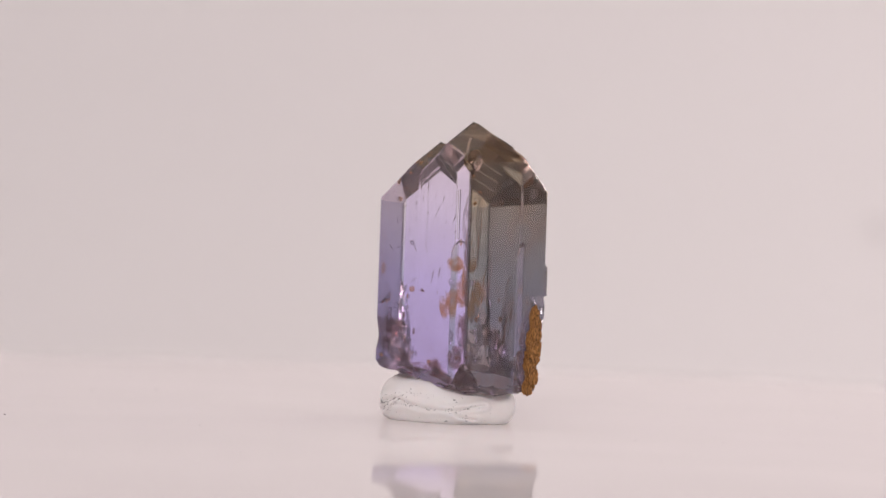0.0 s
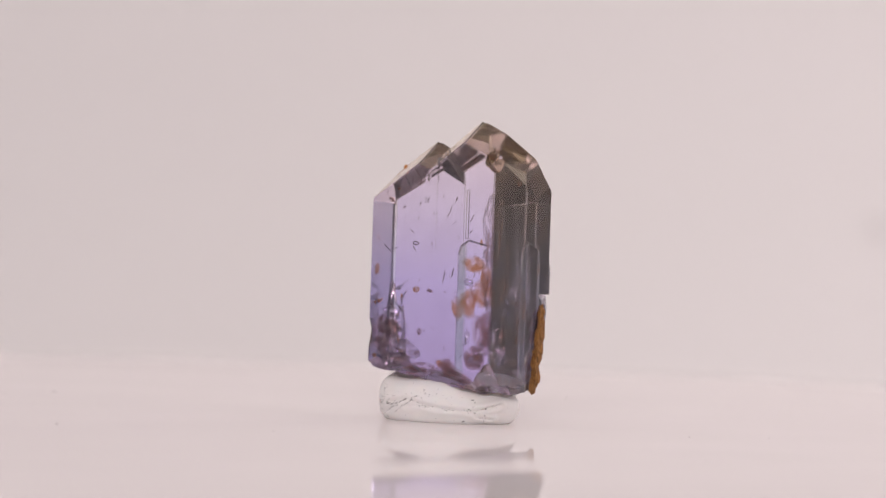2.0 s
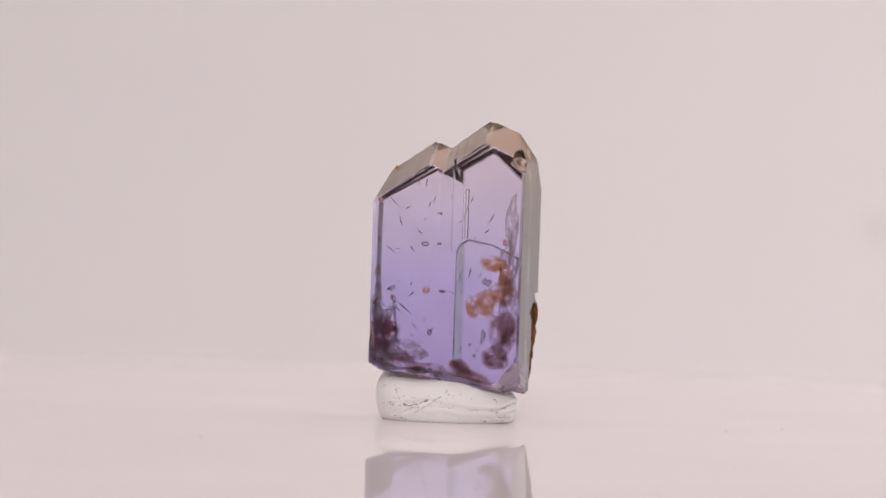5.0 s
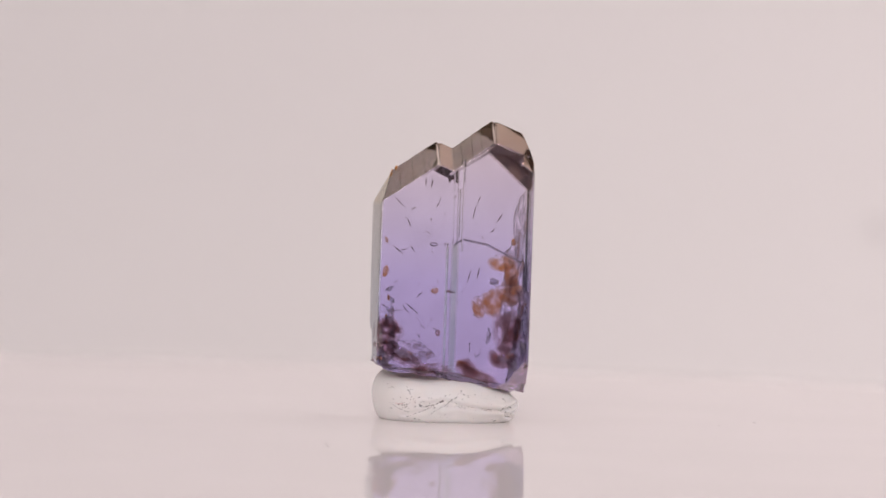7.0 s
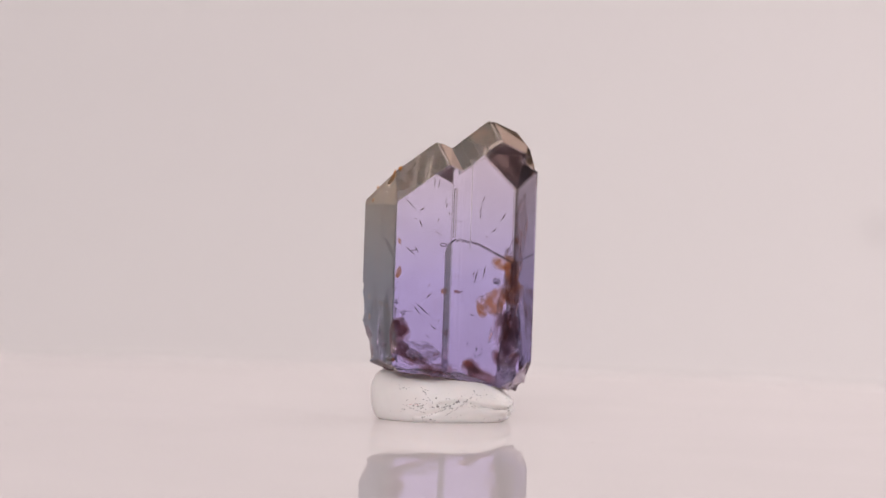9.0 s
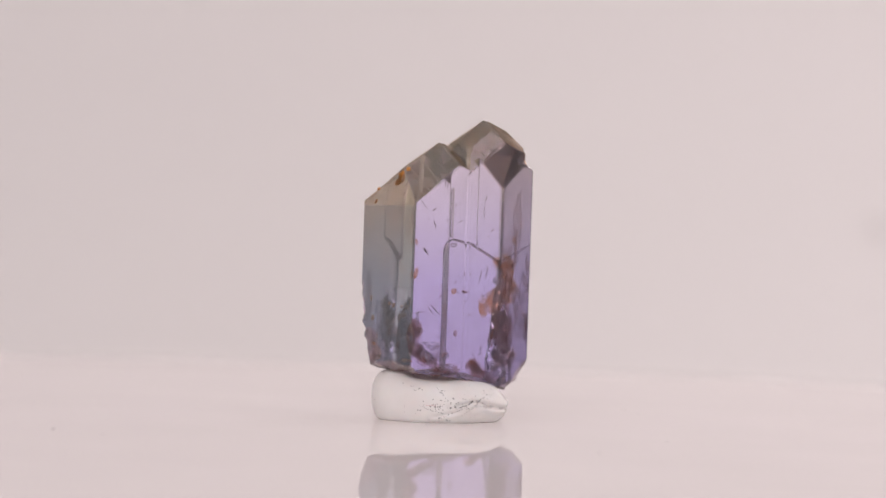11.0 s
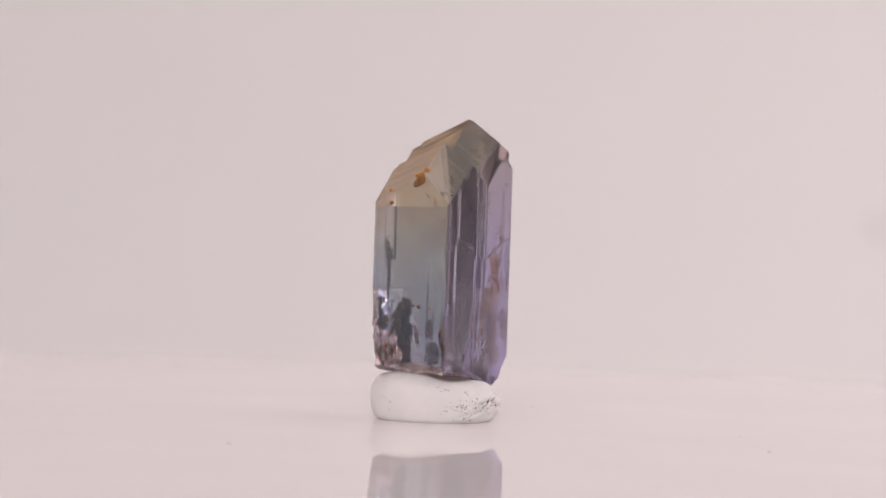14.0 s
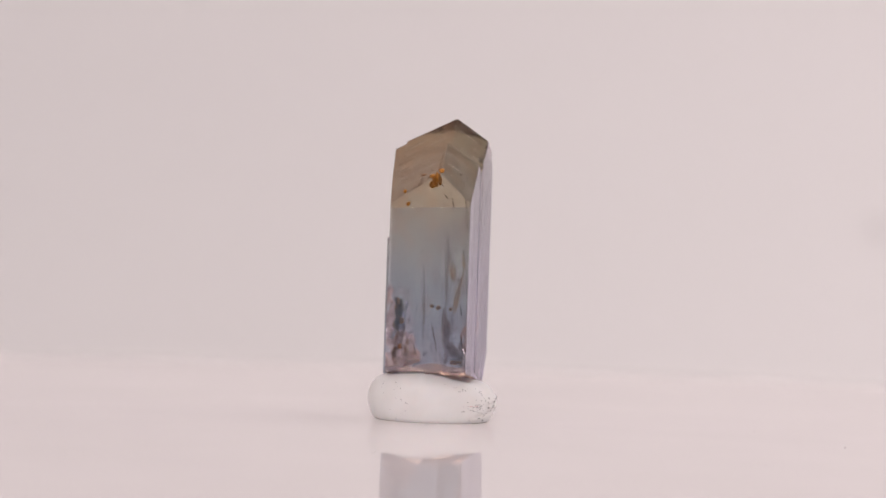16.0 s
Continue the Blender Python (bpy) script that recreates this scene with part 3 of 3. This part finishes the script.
def veils():
    rows = ((RUST, 98, 30, 268, 34, 20), (RUST, 112, 24, 218, 34, 32), (RUST, 84, 20, 198, 30, 34), (RUST, 116, 10, 248, 20, 26), (RUST, 58, 18, 190, 16, 26), (RUST, 116, 40, 308, 7, 9),
            (RUST, -110, 48, 250, 8, 15), (RUST, -110, 46, 306, 4, 8), (RUST, -22, 48, 218, 10, 8), (UMBER, -14, 44, 144, 7, 8), (UMBER, 6, 40, 217, 9, 4),
            (UMBER, -100, 24, 152, 26, 24), (UMBER, -98, 0, 140, 34, 30), (UMBER, -104, 34, 118, 30, 18), (UMBER, -70, 20, 96, 44, 16), (UMBER, -20, 10, 78, 50, 16), (UMBER, 40, 20, 84, 26, 20),
            (UMBER, 60, 20, 66, 50, 20), (UMBER, 112, 0, 150, 34, 56), (UMBER, 104, 30, 104, 34, 30), (RUST, -66, 10, 100, 18, 10), (RUST, 114, 44, 106, 20, 8), (RUST, 30, 36, 90, 14, 8))
    for k, (mat, u, v, z, su, sz) in enumerate(rows):
        o = part("veil", flake_mesh(k * 1.7 + 0.3), mat, CRYSTAL, "rusty brown veil inside the stone" if mat == RUST else "dark umber veil inside the stone", smooth=True)
        set_in(o, u, v, z, (random.uniform(-14, 14), random.uniform(-20, 20), random.uniform(-32, 20)), (su, (su + sz) / 2, sz))


def fractures():
    # material, place, size, turn
    rows = ((FRACTURE, -78, 34, 108, 30, 9, (30, 24, 0)), (FRACTURE, -96, 30, 170, 7, 16, (0, 10, 30)), (FRACTURE, -10, 40, 74, 46, 5, (40, 30, 0)), (FRACTURE, 34, 36, 60, 40, 5, (50, 22, 10)),
            (FRACTURE, 112, 40, 104, 20, 12, (20, -40, 20)), (FRACTURE, 78, 10, 140, 7, 18, (10, 0, 40)), (FRACTURE, 132, 30, 450, 12, 14, (30, 20, 20)), (FRACTURE, 84, 24, 236, 12, 8, (0, 0, 20)),
            (FRACTURE, -88, -58, 150, 10, 54, (0, -8, 62)), (FRACTURE, -88, -52, 108, 14, 26, (20, 10, 40)),
            (HAZE, 118, 0, 250, 24, 80, (0, 0, -10)), (HAZE, 122, -40, 180, 26, 70, (0, 6, 12)),
            (HAZE, 128, 30, 330, 14, 70, (0, 0, 6)), (HAZE, -60, 20, 110, 50, 26, (10, 12, 0)))
    for k, (mat, u, v, z, su, sz, turn) in enumerate(rows):
        name, label = ("fracture", "silvery internal fracture") if mat == FRACTURE else ("haze_patch", "milky haze inside the stone")
        set_in(part(name, flake_mesh(k * 2.3 + 40), mat, CRYSTAL, label, smooth=True), u, v, z, turn, (su, (su + sz) / 3, sz))
    # small glinting cracks: range across, depth and height, count
    for (u0, u1), (v0, v1), (z0, z1), count in (((-100, -86), (-72, -44), (92, 230), 18), ((-110, -66), (22, 48), (92, 150), 8), ((92, 128), (10, 46), (80, 130), 6)):
        for k in range(count):
            turn = [random.uniform(-70, 70) for _ in range(3)]
            size = random.uniform(2.5, 8)
            o = part("fracture", flake_mesh(k * 1.9 + u0), FRACTURE, CRYSTAL, "silvery internal fracture", smooth=True)
            set_in(o, random.uniform(u0, u1), random.uniform(v0, v1), random.uniform(z0, z1), turn, (size, size, size * random.uniform(0.5, 2.2)))


def needle_mesh():
    bm = bmesh.new()
    for r, z in ((0.25, -1.0), (0.8, -0.45), (1.0, 0.1), (0.6, 0.7), (0.15, 1.0)):
        for k in range(6):
            a = k * math.pi / 3
            bm.verts.new((r * math.cos(a) * (1 + 0.2 * math.sin(3 * z)), r * math.sin(a), z))
    bm.verts.ensure_lookup_table()
    v = bm.verts
    for j in range(4):
        for k in range(6):
            bm.faces.new((v[6 * j + k], v[6 * j + (k + 1) % 6], v[6 * j + 6 + (k + 1) % 6], v[6 * j + 6 + k]))
    bm.faces.new(v[0:6])
    bm.faces.new(v[24:30])
    return bm


def needles():
    first = part("inclusion", needle_mesh(), NEEDLE, CRYSTAL, "thin dark needle inside the stone")
    me = first.data
    # u, z, lean, half length
    rows = ((-43, 409, 2, 8), (-31, 407, 10, 8), (-86, 371, -45, 14), (-63, 362, 60, 5), (-31, 343, 5, 3), (-16, 377, 10, 7), (-21, 370, 12, 4), (45, 362, 15, 8), (43, 352, 12, 5), (53, 381, 22, 6),
            (-71, 337, -22, 8), (-88, 288, -50, 12), (-78, 289, 80, 5), (7, 217, 84, 8), (22, 200, 20, 3), (-60, 185, -50, 15), (-72, 184, -38, 10), (-93, 180, 84, 20), (-25, 165, 10, 3), (-15, 146, 20, 4),
            (-41, 154, -48, 7), (55, 252, 12, 10), (57, 209, 86, 4), (90, 349, 32, 9), (-4, 300, 4, 3), (-50, 228, 25, 4), (38, 244, 14, 12))
    for k, (u, z, lean, ln) in enumerate(rows):
        o = first
        if k:
            o = new("inclusion", me)
            o.parent = CRYSTAL
            o["label"] = first["label"]
        w = random.uniform(0.5, 1.1)
        set_in(o, u, random.uniform(10, 52), z, (0, lean, 0), (w, w, ln))
    for k in range(34):
        o = new("inclusion", me)
        o.parent = CRYSTAL
        o["label"] = first["label"]
        w = random.uniform(0.5, 1.2)
        set_in(o, random.uniform(-108, 132), random.uniform(-70, 52), random.uniform(90, 400), (random.uniform(-40, 40), random.uniform(-70, 70), 0), (w, w, random.uniform(1.5, 7)))


def ring_bubble():
    bm = bmesh.new()
    n, q = 28, 8
    vs = [[bm.verts.new(((6 + 0.9 * math.cos(b)) * math.cos(a), 0.9 * math.sin(b), (2.6 + 0.9 * math.cos(b)) * math.sin(a))) for b in [2 * math.pi * j / q for j in range(q)]]
          for a in [2 * math.pi * k / n for k in range(n)]]
    for k in range(n):
        for j in range(q):
            bm.faces.new((vs[k][j], vs[(k + 1) % n][j], vs[(k + 1) % n][(j + 1) % q], vs[k][(j + 1) % q]))
    set_in(part("ring_inclusion", bm, NEEDLE, CRYSTAL, "small dark oval ring inside the stone", smooth=True), -26, 48, 300, (0, 4, 0), (1, 1, 1))


def lump(name, mat, at, size, turn, label, seed, sub=3, amp=0.35):
    bm = bmesh.new()
    bmesh.ops.create_icosphere(bm, subdivisions=sub, radius=1)
    for v in bm.verts:
        q = v.co.copy()
        v.co = q * (1 + amp * noise.noise(q * 1.7 + Vector((seed, 0, 0))) + amp * 0.5 * noise.noise(q * 5 + Vector((0, seed, 0))) + amp * 0.3 * noise.noise(q * 11 + Vector((0, seed, 0))))
    o = part(name, bm, mat, CRYSTAL, label)
    return set_in(o, *at, turn, size)


random.seed(21)
veils()
needles()
ring_bubble()
fractures()
# ochre crust in the broken lower edge
for k, (t, z, st, sz, q) in enumerate(((40, 178, 13, 18, 4), (48, 152, 18, 24, 4.5), (52, 116, 20, 26, 5), (42, 96, 15, 24, 4), (54, 74, 16, 24, 5), (44, 52, 13, 16, 4), (32, 136, 9, 16, 3.5))):
    lump("crust", CRUST, (0.951 * (150 + 0.11 * z) - 0.309 * t, -(0.309 * (150 + 0.11 * z) + 0.951 * t), z), (q, st, sz), (0, 0, 18), "rough ochre iron crust", k * 2.1 + 0.4, 4, 0.45)
# orange stains on the tip's end face
for k, (u, v, z, s1, s2, s3) in enumerate(((-101, -4, 421, 2.4, 5, 11), (-103, -10, 409, 2.4, 8, 6), (-93, 2, 434, 2, 5, 4), (-100, -9, 418, 2.2, 4, 8), (-100, 1, 415, 2.2, 3, 9), (-97, -13, 424, 2, 6, 4), (-108, -60, 396, 2, 3, 3), (-118, -52, 372, 2, 4, 4), (-80, -30, 424, 2, 5, 2), (-119, 30, 190, 2, 3, 3), (-119, 8, 192, 2, 4, 4), (-118, -4, 194, 2, 3, 3), (-113, 40, 96, 2, 10, 3), (-101, -58, 166, 2, 4, 5), (-97, -66, 200, 2, 2.5, 5), (-99, -60, 122, 2, 3, 5))):
    lump("iron_stain", OCHRE, (u, v, z - (2.5 if z > 390 else 0)), (s1, s2, s3), (0, 18 if z > 300 else 0, 0), "orange iron stain", k * 1.3 + 5, 2, 0.5)


# ---- dust on the turntable ----
def dust():
    bm = bmesh.new()
    random.seed(9)
    spots = [(-525, 693, 1.9), (-760, -230, 1.8), (-640, 610, 1.2)]
    for k in range(9):
        a, r = random.uniform(0, 2 * math.pi), random.uniform(500, 1900)
        spots.append((r * math.cos(a), r * math.sin(a), random.uniform(0.8, 1.4)))
    back = Matrix.Rotation(radians(-TURN0), 4, "Z")
    for x, y, size in spots:
        c = back @ Vector((x, y, 0)) * PX
        c.z = disc_height(c.length, math.atan2(c.y, c.x))
        m = Matrix.Translation(c + Vector((0, 0, 0.3 * size * PX))) @ Matrix.Rotation(x, 4, "Z") @ Matrix.Diagonal((size * PX * 1.6, size * PX, size * PX * 0.5, 1))
        bmesh.ops.create_icosphere(bm, subdivisions=1, radius=1, matrix=m)
    return tagged(finish("dust", bm, DUSTY), "scattered dark dust specks on the glossy disc", "dust", kind="stuff")


DUST = dust()


def turned(t):
    return pose(0, 0, 0, 0, 0, TURN0 + SPIN * t)


def motions():
    steps = [k * 0.5 for k in range(33)]
    for ob in (TURNTABLE, PUTTY_BLOB, CRYSTAL, DUST):
        walk(ob, [(t, turned(t)) for t in steps])


motions()
